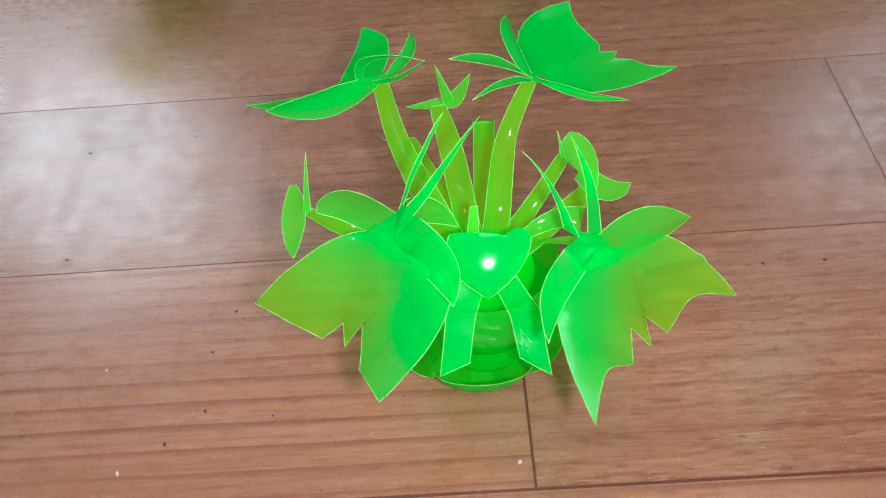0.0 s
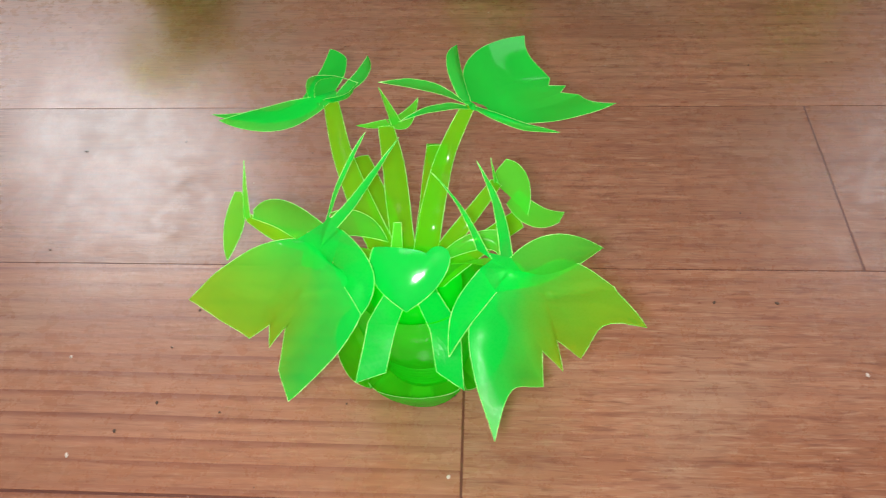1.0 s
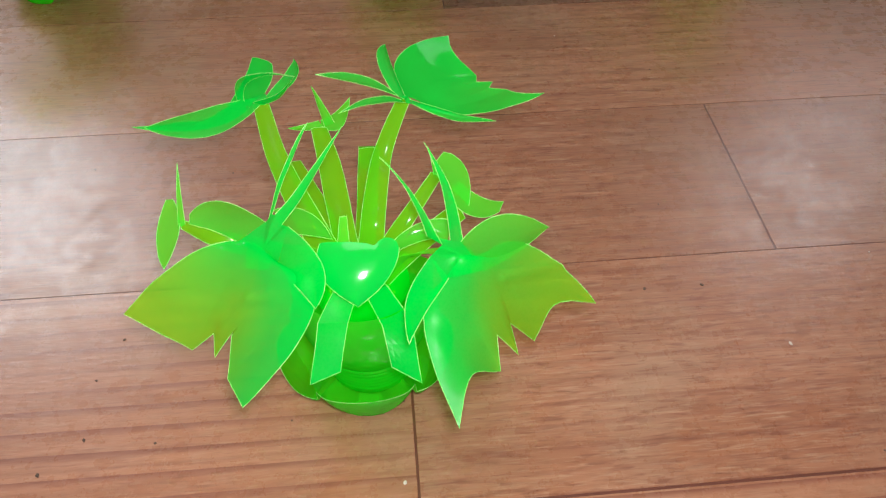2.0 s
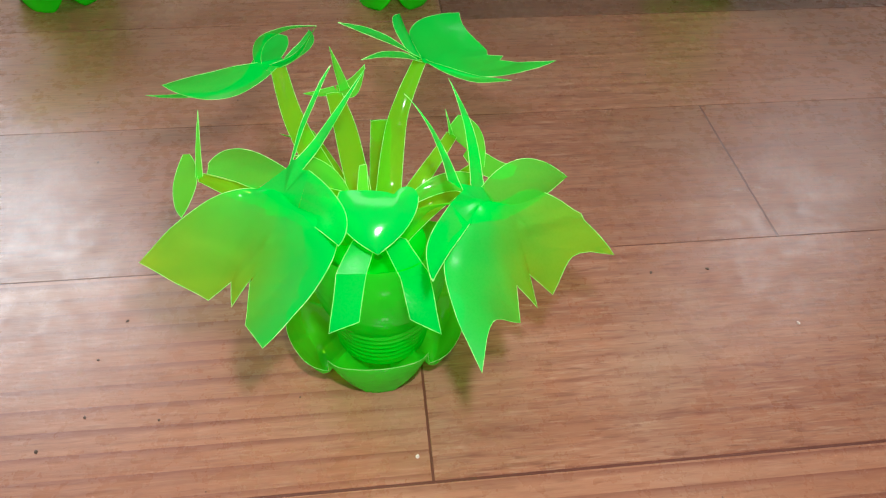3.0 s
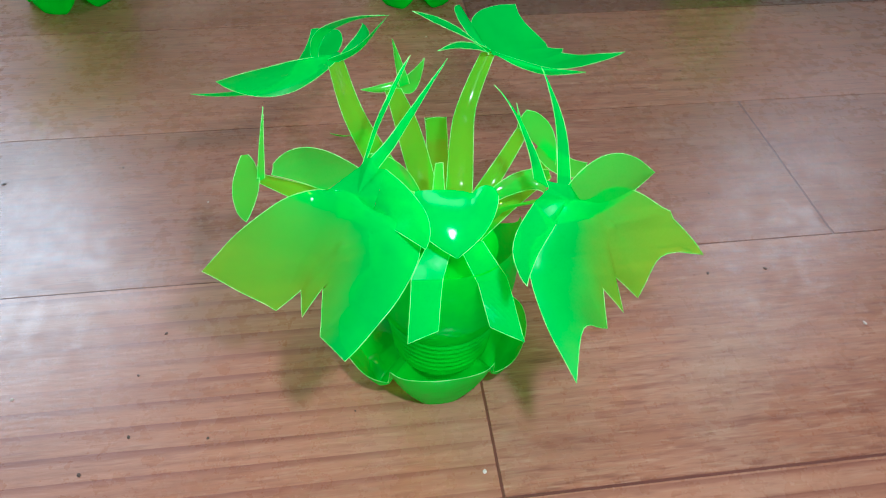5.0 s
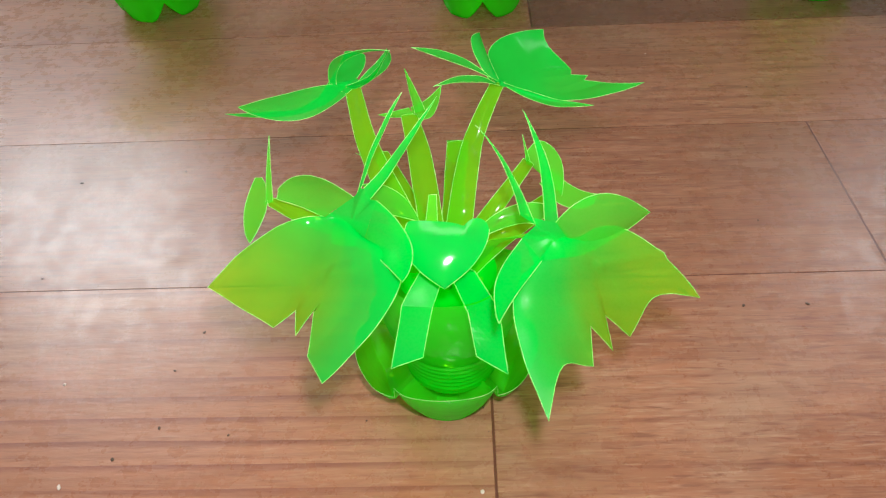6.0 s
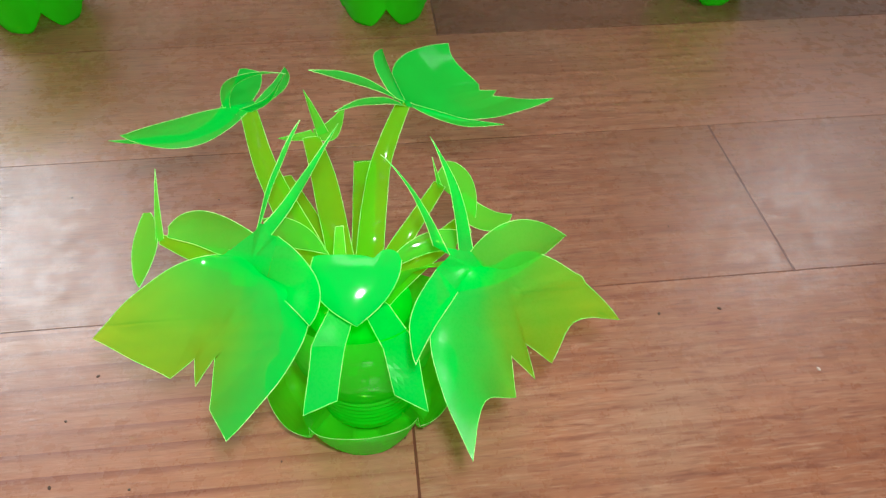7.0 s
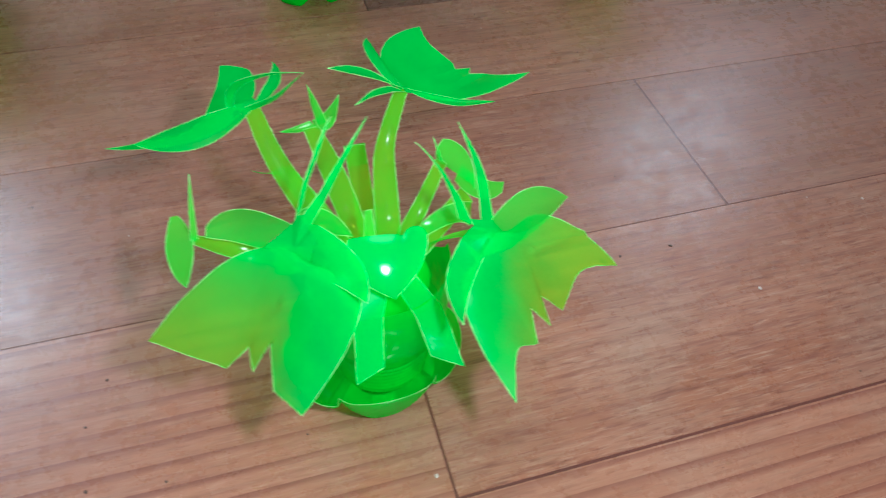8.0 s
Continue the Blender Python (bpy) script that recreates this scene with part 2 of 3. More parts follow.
def bow(a, m, b, u):
    """A point on the smooth curve from a through m to b."""
    k = 2 * V(m) - (V(a) + V(b)) / 2
    return (1 - u) ** 2 * V(a) + 2 * u * (1 - u) * k + u * u * V(b)


def bead(bm, line, radius, sides=5):
    """The thickened cut edge of a sheet: a fine tube along a line, drawn to a point at both ends."""
    rings = []
    for i, p in enumerate(line):
        t = (line[min(i + 1, len(line) - 1)] - line[max(i - 1, 0)])
        t = t.normalized() if t.length > 1e-9 else Vector((0, 0, 1))
        a = t.cross(Vector((0.31, 0.2, 0.93))).normalized()
        b = t.cross(a)
        rings.append([bm.verts.new(p + radius * (math.cos(k * math.tau / sides) * a + math.sin(k * math.tau / sides) * b)) for k in range(sides)])
    for r0, r1 in zip(rings, rings[1:]):
        for k in range(sides):
            f = bm.faces.new((r0[k], r0[(k + 1) % sides], r1[(k + 1) % sides], r1[k]))
            f.material_index = 1


EDGE_R = 0.00015


def sheet(grid, closed_base=False, edge=EDGE_R, wobble=0.0006, seed=0.0, green_depth=0.0):
    """A thin sheet from a grid of points [row][column], with its cut edge as a bead round three sides."""
    for row in grid:
        for p in row:
            q = V((p.x * 60 + seed, p.y * 60, p.z * 60))
            p += noise.noise_vector(q) * wobble
    bm = bmesh.new()
    layer = bm.verts.layers.float.new("green_depth")
    vs = [[bm.verts.new(p) for p in row] for row in grid]
    for i, row in enumerate(vs):
        for k, v in enumerate(row):
            v[layer] = green_depth[i][k] if isinstance(green_depth, list) else green_depth
    for r0, r1 in zip(vs, vs[1:]):
        for k in range(len(r0) - 1):
            bm.faces.new((r0[k], r0[k + 1], r1[k + 1], r1[k]))
    if edge:
        line = [row[0].copy() for row in grid] + [p.copy() for p in grid[-1][1:]] + [row[-1].copy() for row in reversed(grid[:-1])]
        if closed_base:
            line += [p.copy() for p in reversed(grid[0][:-1])]
        bead(bm, line, edge)
    return bm


def leaf(a0, am, b0, bm_, tip, bulge=0.003, rows=18, cols=8, blunt=0.0, seed=0.0, crown=None, green_depth=0.25):
    """A petal between two bowed edges, a0-am-tip and b0-bm_-tip, domed by bulge."""
    n = (V(bm_) - V(am)).cross(V(tip) - (V(a0) + V(b0)) / 2)
    n = n.normalized() if n.length > 1e-12 else Vector((0, 0, 1))
    side = (V(bm_) - V(am)).normalized() * blunt
    grid = []
    for i in range(rows + 1):
        u = i / rows
        e, f = bow(a0, am, V(tip) - side, u), bow(b0, bm_, V(tip) + side, u)
        up = ((V(a0) + V(b0)) / 2 - V(tip)).normalized() * (1 - u) ** 4
        grid.append([e.lerp(f, j / cols) + up * (crown(j / cols) if crown else 0.0) + n * bulge * 4 * (j / cols) * (1 - j / cols) * math.sin(math.pi * min(1, u * 0.9 + 0.06)) ** 0.8 for j in range(cols + 1)])
    return sheet(grid, seed=seed, green_depth=green_depth)


def skirt(start, rim, ctrl, concave=(0.0, 0.0), seed=0.0, per=9, rows=24, body=0.0, creases=(), sag=0.0):
    """The large double lobe with cut teeth: from the short inner curve start (three points) to the rim corners,
    over three control points that dome it. concave hollows the first and the last stretch of the rim."""
    rim = [V(p) for p in rim]
    total = len(rim) - 1
    c = V(start[1])
    lengths = [max((rim[i + 1] - rim[i]).length, 0.004) for i in range(total)]
    span, grid, done = sum(lengths), [], 0.0
    columns = []
    for i in range(total):
        for k in range(per if i < total - 1 else per + 1):
            s = k / per
            q = rim[i].lerp(rim[i + 1], s)
            hollow = concave[0] if i == 0 else concave[1] if i == total - 1 else 0.0
            lean = (s ** 0.6 if i == 0 else (1 - s) ** 0.6) if hollow else s
            q = q.lerp(c, hollow * math.sin(math.pi * lean))
            columns.append(((done + s * lengths[i]) / span, q))
        done += lengths[i]
    green_depth = []
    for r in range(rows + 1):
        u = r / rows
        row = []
        # Deepest at the root, where bottles are thicker; extra depth painted over one lobe
        green_depth.append([min(1.0, body + 0.65 * (1 - u) ** 1.3 + 0.6 * max(0.0, 1 - 2.1 * th) ** 0.8) for th, q in columns])
        for th, q in columns:
            k = (1 - th) ** 2 * V(ctrl[0]) + 2 * th * (1 - th) * V(ctrl[1]) + th * th * V(ctrl[2])
            row.append((1 - u) ** 2 * bow(*start, th) + 2 * u * (1 - u) * k + u * u * q)
        grid.append(row)
    last = len(columns) - 1
    normal = (grid[rows][last] - grid[0][0]).cross(grid[rows][0] - grid[0][last]).normalized()
    if normal.z < 0:
        normal = -normal
    for r in range(rows + 1):
        for k, (th, q) in enumerate(columns):
            grid[r][k] -= normal * sag * math.sin(math.pi * r / rows) * math.sin(math.pi * th ** 2)
    # bent lines across the sheet, from (way out, way round) to (way out, way round)
    for (u0, a0), (u1, a1), height, width in creases:
        p, q = grid[round(u0 * rows)][round(a0 * last)].copy(), grid[round(u1 * rows)][round(a1 * last)].copy()
        for row in grid:
            for v in row:
                t = max(0.0, min(1.0, (v - p).dot(q - p) / (q - p).length_squared))
                v += normal * height * max(0.0, 1 - (v - p.lerp(q, t)).length / width)
    return sheet(grid, seed=seed, green_depth=green_depth)


def strip(points, widths, side, cup=0.0, rows=20, cols=4, closed=True, seed=0.0, green_depth=0.1):
    """A cut ribbon along a smooth line through the points, with widths at each, lying along side (one or per point)."""
    pts = [V(p) for p in points]
    sides = [V(s).normalized() for s in side] if isinstance(side, list) else [V(side).normalized()] * len(pts)
    n = len(pts) - 1

    def spline(values, u):
        i = min(int(u * n), n - 1)
        t = u * n - i
        p0, p1, p2, p3 = values[max(i - 1, 0)], values[i], values[i + 1], values[min(i + 2, n)]
        return 0.5 * (2 * p1 + (p2 - p0) * t + (2 * p0 - 5 * p1 + 4 * p2 - p3) * t * t + (3 * p1 - p0 - 3 * p2 + p3) * t ** 3)

    grid = []
    for i in range(rows + 1):
        u = i / rows
        p, w, s = spline(pts, u), max(spline(widths, u), 0.0003), spline(sides, u).normalized()
        d = spline(pts, min(u + 0.02, 1)) - spline(pts, max(u - 0.02, 0))
        up = s.cross(d).normalized()
        grid.append([p + s * w * (j / cols - 0.5) + up * cup * w * (1 - (2 * j / cols - 1) ** 2) for j in range(cols + 1)])
    return sheet(grid, closed_base=closed, wobble=0.0004, seed=seed, green_depth=green_depth)


def folded(edges, rows=7, cols=5, seed=0.0):
    """A ribbon with sharp folds: straight between the cross edges given, each a pair of corners."""
    grid = []
    for k, ((a0, b0), (a1, b1)) in enumerate(zip(edges, edges[1:])):
        for i in range(rows + (k == len(edges) - 2)):
            u = i / rows
            a, b = V(a0).lerp(V(a1), u), V(b0).lerp(V(b1), u)
            grid.append([a.lerp(b, j / cols) for j in range(cols + 1)])
    return sheet(grid, wobble=0.0005, seed=seed, green_depth=0.6)


def fan(centre, normal, roots, lift, rings=4):
    """The middle of a bloom, from its centre out to the roots of its petals."""
    q = V(normal).normalized().to_track_quat("Z", "Y").to_matrix().transposed()
    c = V(centre)
    roots = sorted(roots, key=lambda p: math.atan2((q @ (p - c)).y, (q @ (p - c)).x))
    loop = []
    for i, p in enumerate(roots):
        nxt = roots[(i + 1) % len(roots)]
        loop += [p.lerp(nxt, k / 3) for k in range(3)]
    bm = bmesh.new()
    layer = bm.verts.layers.float.new("green_depth")
    middle = bm.verts.new(c + V(normal).normalized() * lift)
    prev = None
    for i in range(1, rings + 1):
        u = i / rings
        ring = [bm.verts.new(c.lerp(p, u) + V(normal).normalized() * lift * (1 - u * u)) for p in loop]
        for k in range(len(ring)):
            if prev is None:
                bm.faces.new((middle, ring[k], ring[(k + 1) % len(ring)]))
            else:
                bm.faces.new((prev[k], ring[k], ring[(k + 1) % len(ring)], prev[(k + 1) % len(ring)]))
        prev = ring
    for v in bm.verts:
        v[layer] = 0.85
    return bm


def revolve(profile, seg=48, centre=(0, 0), green_depth=0.0):
    bm = bmesh.new()
    layer = bm.verts.layers.float.new("green_depth")
    rings = []
    for r, z in profile:
        rings.append([bm.verts.new((centre[0] + r * math.cos(a), centre[1] + r * math.sin(a), z)) for a in (k * math.tau / seg for k in range(seg))])
    for r0, r1 in zip(rings, rings[1:]):
        for k in range(seg):
            bm.faces.new((r0[k], r0[(k + 1) % seg], r1[(k + 1) % seg], r1[k]))
    for v in bm.verts:
        v[layer] = green_depth
    return bm


def petal_base(radius, foot, heights, turn, arch=0.8, seg=120, rings=16, edge=EDGE_R):
    """The foot of a soft-drink bottle: five hollow feet with arched gaps between, cut off at a wavy rim.
    heights: the rim's height over each foot; arch: how far the gaps reach up a rim of 0.042."""
    bm = bmesh.new()
    grid = []
    for i in range(rings + 1):
        u = i / rings
        ring = []
        for k in range(seg):
            a = k * math.tau / seg
            local = (a - turn) / (math.tau / 5)
            near = round(local)
            d = abs(local - near) * 2                      # 0 on a foot, 1 in a gap
            top = heights[near % 5] * (1 - 0.10 * d * d)
            gap = max(0.0, (d - 0.36) / 0.64)
            low = arch * min(top, 0.042) * gap ** (1.0 if arch > 0.7 else 1.5)
            z = low + (top - low) * u
            rise = min(1.0, z / min(heights[near % 5], 0.042))
            r = foot + (radius - foot) * (0.7 * rise + 0.3 * math.sin(rise * math.pi / 2)) - 0.0035 * max(0.0, d - 0.55) ** 2 / 0.2
            ring.append(Vector((r * math.cos(a), r * math.sin(a), z)))
        grid.append(ring)
    vs = [[bm.verts.new(p) for p in ring] for ring in grid]
    for r0, r1 in zip(vs, vs[1:]):
        for k in range(seg):
            bm.faces.new((r0[k], r0[(k + 1) % seg], r1[(k + 1) % seg], r1[k]))
    inner = []                                             # the underside, drawn up to the middle
    for i in range(1, 6):
        u = i / 6
        inner.append([bm.verts.new(V((p.x * (1 - u), p.y * (1 - u), p.z + (0.024 - p.z) * math.sin(u * math.pi / 2)))) for p in grid[0]])
    middle = bm.verts.new((0, 0, 0.024))
    last = vs[0]
    for ring in inner:
        for k in range(seg):
            bm.faces.new((last[(k + 1) % seg], last[k], ring[k], ring[(k + 1) % seg]))
        last = ring
    for k in range(seg):
        bm.faces.new((last[(k + 1) % seg], last[k], middle))
    bmesh.ops.recalc_face_normals(bm, faces=bm.faces[:])
    layer = bm.verts.layers.float.new("green_depth")
    for v in bm.verts:
        v[layer] = 0.42
    if edge:
        line = [p.copy() for p in grid[-1]]
        bead(bm, line + line[:1], edge)
    return bm


# ---------------------------------------------------------------- room
def structure(name, bm, mats, label):
    return tagged(mesh_object(name, bm, mats), label, kind="structure")


bm = bmesh.new()
box(bm, WALL_W, WALL_E, WALL_S, WALL_N, -0.06, -0.0003)
floor = structure("floor", bm, [JOINT], "reddish brown wood-look laminate floor with thin dark joints")

bm = bmesh.new()
box(bm, WALL_W - 0.1, WALL_E + 0.1, WALL_S - 0.1, WALL_N + 0.1, ROOM_H, ROOM_H + 0.08)
structure("ceiling", bm, [PLASTER], "plain off-white painted ceiling")

bm = bmesh.new()
cuts = [WALL_W]
for wx, wz, ww, wh in WINDOWS:
    cuts += [wx - ww / 2, wx + ww / 2]
cuts.append(WALL_E)
for i in range(len(cuts) - 1):
    if i % 2 == 0:
        box(bm, cuts[i], cuts[i + 1], WALL_N, WALL_N + 0.12, -0.06, ROOM_H)
    else:
        wx, wz, ww, wh = WINDOWS[i // 2]
        box(bm, cuts[i], cuts[i + 1], WALL_N, WALL_N + 0.12, -0.06, wz - wh / 2)
        box(bm, cuts[i], cuts[i + 1], WALL_N, WALL_N + 0.12, wz + wh / 2, ROOM_H)
structure("wall_north", bm, [PLASTER], "off-white painted wall with two windows")
for name, x0, x1, y0, y1 in (("wall_south", WALL_W, WALL_E, WALL_S - 0.1, WALL_S), ("wall_west", WALL_W - 0.1, WALL_W, WALL_S - 0.1, WALL_N + 0.12),
                             ("wall_east", WALL_E, WALL_E + 0.1, WALL_S - 0.1, WALL_N + 0.12)):
    bm = bmesh.new()
    box(bm, x0, x1, y0, y1, -0.06, ROOM_H)
    structure(name, bm, [PLASTER], "plain off-white painted wall")
for i, (wx, wz, ww, wh) in enumerate(WINDOWS):
    bm = bmesh.new()
    for x0, x1, z0, z1 in ((-ww / 2, -ww / 2 + 0.03, -wh / 2, wh / 2), (ww / 2 - 0.03, ww / 2, -wh / 2, wh / 2),
                           (-ww / 2 + 0.03, ww / 2 - 0.03, wh / 2 - 0.03, wh / 2), (-ww / 2 + 0.03, ww / 2 - 0.03, -wh / 2, -wh / 2 + 0.03)):
        box(bm, wx + x0, wx + x1, WALL_N + 0.04, WALL_N + 0.08, wz + z0, wz + z1)
    structure("window_%d" % (i + 1), bm, [FRAME_PAINT], "window with a white painted frame")

# ---------------------------------------------------------------- the ornament
ornament = tagged(new("plastic_flower_ornament"), "translucent neon green flower ornament cut from bottles, on floor", "ornament")

cup = part("base_cup", petal_base(0.0495, 0.0348, (0.044, 0.030, 0.031, 0.031, 0.030), radians(-90), arch=0.92), [CUP_PLASTIC, EDGE], ornament, "cut bottle bottom with five rounded feet")

# the inner bottle end, ribbed below and open at the top, whose rim carries the strips
vessel_profile = [(0.0200, 0.0245), (0.0232, 0.0252), (0.0245, 0.0275)]
for i in range(6):
    z = 0.0300 + i * 0.0042
    r = 0.0240 + i * 0.0006
    vessel_profile += [(r, z), (r + 0.0009, z + 0.0011), (r + 0.0009, z + 0.0022), (r + 0.0001, z + 0.0033)]
vessel_profile += [(0.0285, 0.0565), (0.0312, 0.0625), (0.0330, 0.0700), (0.0340, 0.0790), (0.0342, 0.0890), (0.0340, 0.1000), (0.0338, 0.1095)]
VESSEL_AT = (0.003, -0.0105)
bm = revolve(vessel_profile, seg=72, centre=VESSEL_AT, green_depth=0.5)
for v in bm.verts:                                         # cut lower at the back
    v.co.z -= max(0.0, (v.co.y - VESSEL_AT[1]) / 0.034) ** 0.7 * max(0.0, v.co.z - 0.066) * 0.75
vessel = part("inner_bottle", bm, [CUP_PLASTIC], ornament, "ribbed open bottle end standing in the cup")
shoulder = [(0.0225, 0.1030), (0.0200, 0.0985), (0.0160, 0.0950), (0.0110, 0.0930), (0.0060, 0.0922), (0.0020, 0.0918)]
part("shoulder", revolve(shoulder, seg=48, centre=(0.003, -0.018), green_depth=0.9), [CUP_PLASTIC], vessel, "sunken shoulder from which the strips rise")


def flower(hub_place, hub_normal, hub_size, start, rim, ctrl, concave, petals, horns, seed, body=0.0, wing=0.8, creases=(), sag=0.0, skin=SATIN_PLASTIC):
    """An orchid-like bloom: hub with the toothed double lobe, side petals and horns under it."""
    # body adds an even deeper green, set for blooms seen at a slant
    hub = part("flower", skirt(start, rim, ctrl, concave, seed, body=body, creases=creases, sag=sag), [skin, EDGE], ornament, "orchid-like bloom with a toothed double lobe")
    roots = [V(p) for p in start[::2]] + [V(p) for args in petals + horns for p in (args[0], args[2])]
    part("hub", fan(hub_place, hub_normal, roots, hub_size * 0.12), [MATT_PLASTIC], hub)
    for k, args in enumerate(petals):
        part("petal", leaf(*args, seed=seed + k, green_depth=wing if k == 0 else 0.65), [MATT_PLASTIC, EDGE], hub)
    for k, args in enumerate(horns):
        part("horn", leaf(*args, seed=seed + 5 + k, cols=4, green_depth=0.65), [MATT_PLASTIC, EDGE], hub)
    return hub


def notch(a, b, c, deep=0.28):
    return ((V(a) + V(b)) / 2).lerp(V(c), deep)


# a worn dark print on the sunken shoulder
for x, y in ((-0.0090, -0.0118), (-0.0066, -0.0128)):
    bm = bmesh.new()
    box(bm, x - 0.0005, x + 0.0005, y - 0.0020, y + 0.0016, 0.0942, 0.0945)
    part("printed_mark", bm, [DARK_GRIT], vessel, "small worn black print", smooth=False)


# front bloom on the side of the floor joint
c = (0.048, -0.037, 0.141)
t1, t2, t3 = (0.062, -0.067, 0.098), (0.071, -0.060, 0.098), (0.079, -0.054, 0.099)
scuffed = flower((0.046, -0.034, 0.139), (0.25, -0.5, 0.8), 0.014,
       ((0.039, -0.043, 0.132), c, (0.056, -0.034, 0.134)),
       [(0.041, -0.095, 0.103), t1, notch(t1, t2, c), t2, notch(t2, t3, c), t3, (0.106, -0.047, 0.115)],
       [(0.020, -0.045, 0.1245), (0.066, -0.058, 0.134), (0.071, -0.022, 0.154)], (0.22, 0.2),
       [((0.047, -0.034, 0.147), (0.063, -0.030, 0.158), (0.056, -0.038, 0.132), (0.070, -0.033, 0.136), (0.085, -0.025, 0.143), 0.002),
        ((0.034, -0.034, 0.139), (0.023, -0.051, 0.132), (0.041, -0.043, 0.135), (0.030, -0.058, 0.133), (0.023, -0.074, 0.137), 0.001)],
       [((0.033, -0.032, 0.150), (0.025, -0.028, 0.1745), (0.039, -0.034, 0.146), (0.0275, -0.028, 0.172), (0.016, -0.024, 0.187), 0.001),
        ((0.0425, -0.033, 0.1475), (0.0386, -0.027, 0.1765), (0.0480, -0.034, 0.1460), (0.0424, -0.027, 0.1728), (0.033, -0.022, 0.192), 0.001)], 1.0, wing=0.35,
       creases=[((0.75, 1.0), (0.55, 0.78), 0.0022, 0.0035)], sag=0.0005, skin=MATT_PLASTIC)

bm = bmesh.new()
bead(bm, [V((0.0975, -0.0440, 0.1172)), V((0.0995, -0.0443, 0.1165)), V((0.1012, -0.0452, 0.1156))], 0.0004)
part("scuff", bm, [DARK_GRIT, DARK_GRIT], scuffed, "small dark scuff near the tip")

# front bloom on the other side
c = (-0.036, -0.027, 0.143)
t1, t2, t3 = (-0.052, -0.068, 0.110), (-0.059, -0.056, 0.108), (-0.069, -0.051, 0.107)
flower((-0.034, -0.026, 0.141), (-0.2, -0.5, 0.8), 0.014,
       ((-0.029, -0.032, 0.137), c, (-0.046, -0.020, 0.140)),
       [(-0.043, -0.086, 0.118), t1, notch(t1, t2, c, 0.3), t2, notch(t2, t3, c, 0.2), t3, (-0.096, -0.039, 0.120)],
       [(0.010, -0.053, 0.151), (-0.056, -0.050, 0.138), (-0.063, -0.028, 0.153)], (0.0, 0.0),
       [((-0.033, -0.018, 0.149), (-0.052, -0.008, 0.1525), (-0.046, -0.020, 0.140), (-0.056, -0.013, 0.139), (-0.067, -0.008, 0.143), 0.003, 18, 8, 0.0022),
        ((-0.023, -0.025, 0.153), (-0.0095, -0.040, 0.144), (-0.029, -0.032, 0.138), (-0.020, -0.047, 0.141), (-0.012, -0.061, 0.146), 0.0005)],
       [((-0.032, -0.018, 0.150), (-0.0212, -0.010, 0.1738), (-0.0298, -0.018, 0.1535), (-0.0197, -0.010, 0.1727), (-0.011, -0.002, 0.187), 0.001),
        ((-0.0280, -0.020, 0.155), (-0.0148, -0.012, 0.1668), (-0.0255, -0.022, 0.151), (-0.0125, -0.012, 0.1645), (0.002, -0.005, 0.187), 0.001)], 11.0, wing=0.35,
       creases=[((0.55, 0.45), (0.9, 0.62), 0.0010, 0.004), ((0.55, 0.45), (0.5, 0.3), 0.0010, 0.004), ((0.8, 0.95), (0.8, 0.7), 0.0012, 0.006)], sag=0.0075)

# tall bloom at the back, over the joint's side
c = (0.036, 0.050, 0.152)
t1, t2, t3 = (0.069, 0.092, 0.134), (0.077, 0.086, 0.134), (0.083, 0.079, 0.134)
flower((0.030, 0.044, 0.160), (-0.1, -0.2, 0.9), 0.007,
       ((0.028, 0.048, 0.158), c, (0.034, 0.041, 0.158)),
       [(0.056, 0.112, 0.146), t1, notch(t1, t2, c, 0.14), t2, notch(t2, t3, c, 0.14), t3, (0.098, 0.057, 0.148)],
       [(0.015, 0.087, 0.160), (0.060, 0.068, 0.128), (0.054, 0.033, 0.148)], (0.1, 0.1),
       [((0.024, 0.046, 0.160), (0.017, 0.067, 0.165), (0.029, 0.046, 0.158), (0.0245, 0.066, 0.160), (0.021, 0.086, 0.160), 0.002),
        ((0.031, 0.042, 0.160), (0.050, 0.039, 0.1545), (0.032, 0.039, 0.160), (0.050, 0.036, 0.1525), (0.069, 0.029, 0.156), 0.002)],
       [((0.026, 0.044, 0.161), (0.010, 0.041, 0.176), (0.028, 0.040, 0.163), (0.012, 0.036, 0.174), (-0.008, 0.022, 0.192), 0.001),
        ((0.027, 0.041, 0.161), (0.015, 0.028, 0.174), (0.029, 0.039, 0.161), (0.016, 0.026, 0.172), (0.001, 0.009, 0.182), 0.001)], 21.0, body=0.6, skin=PLASTIC)

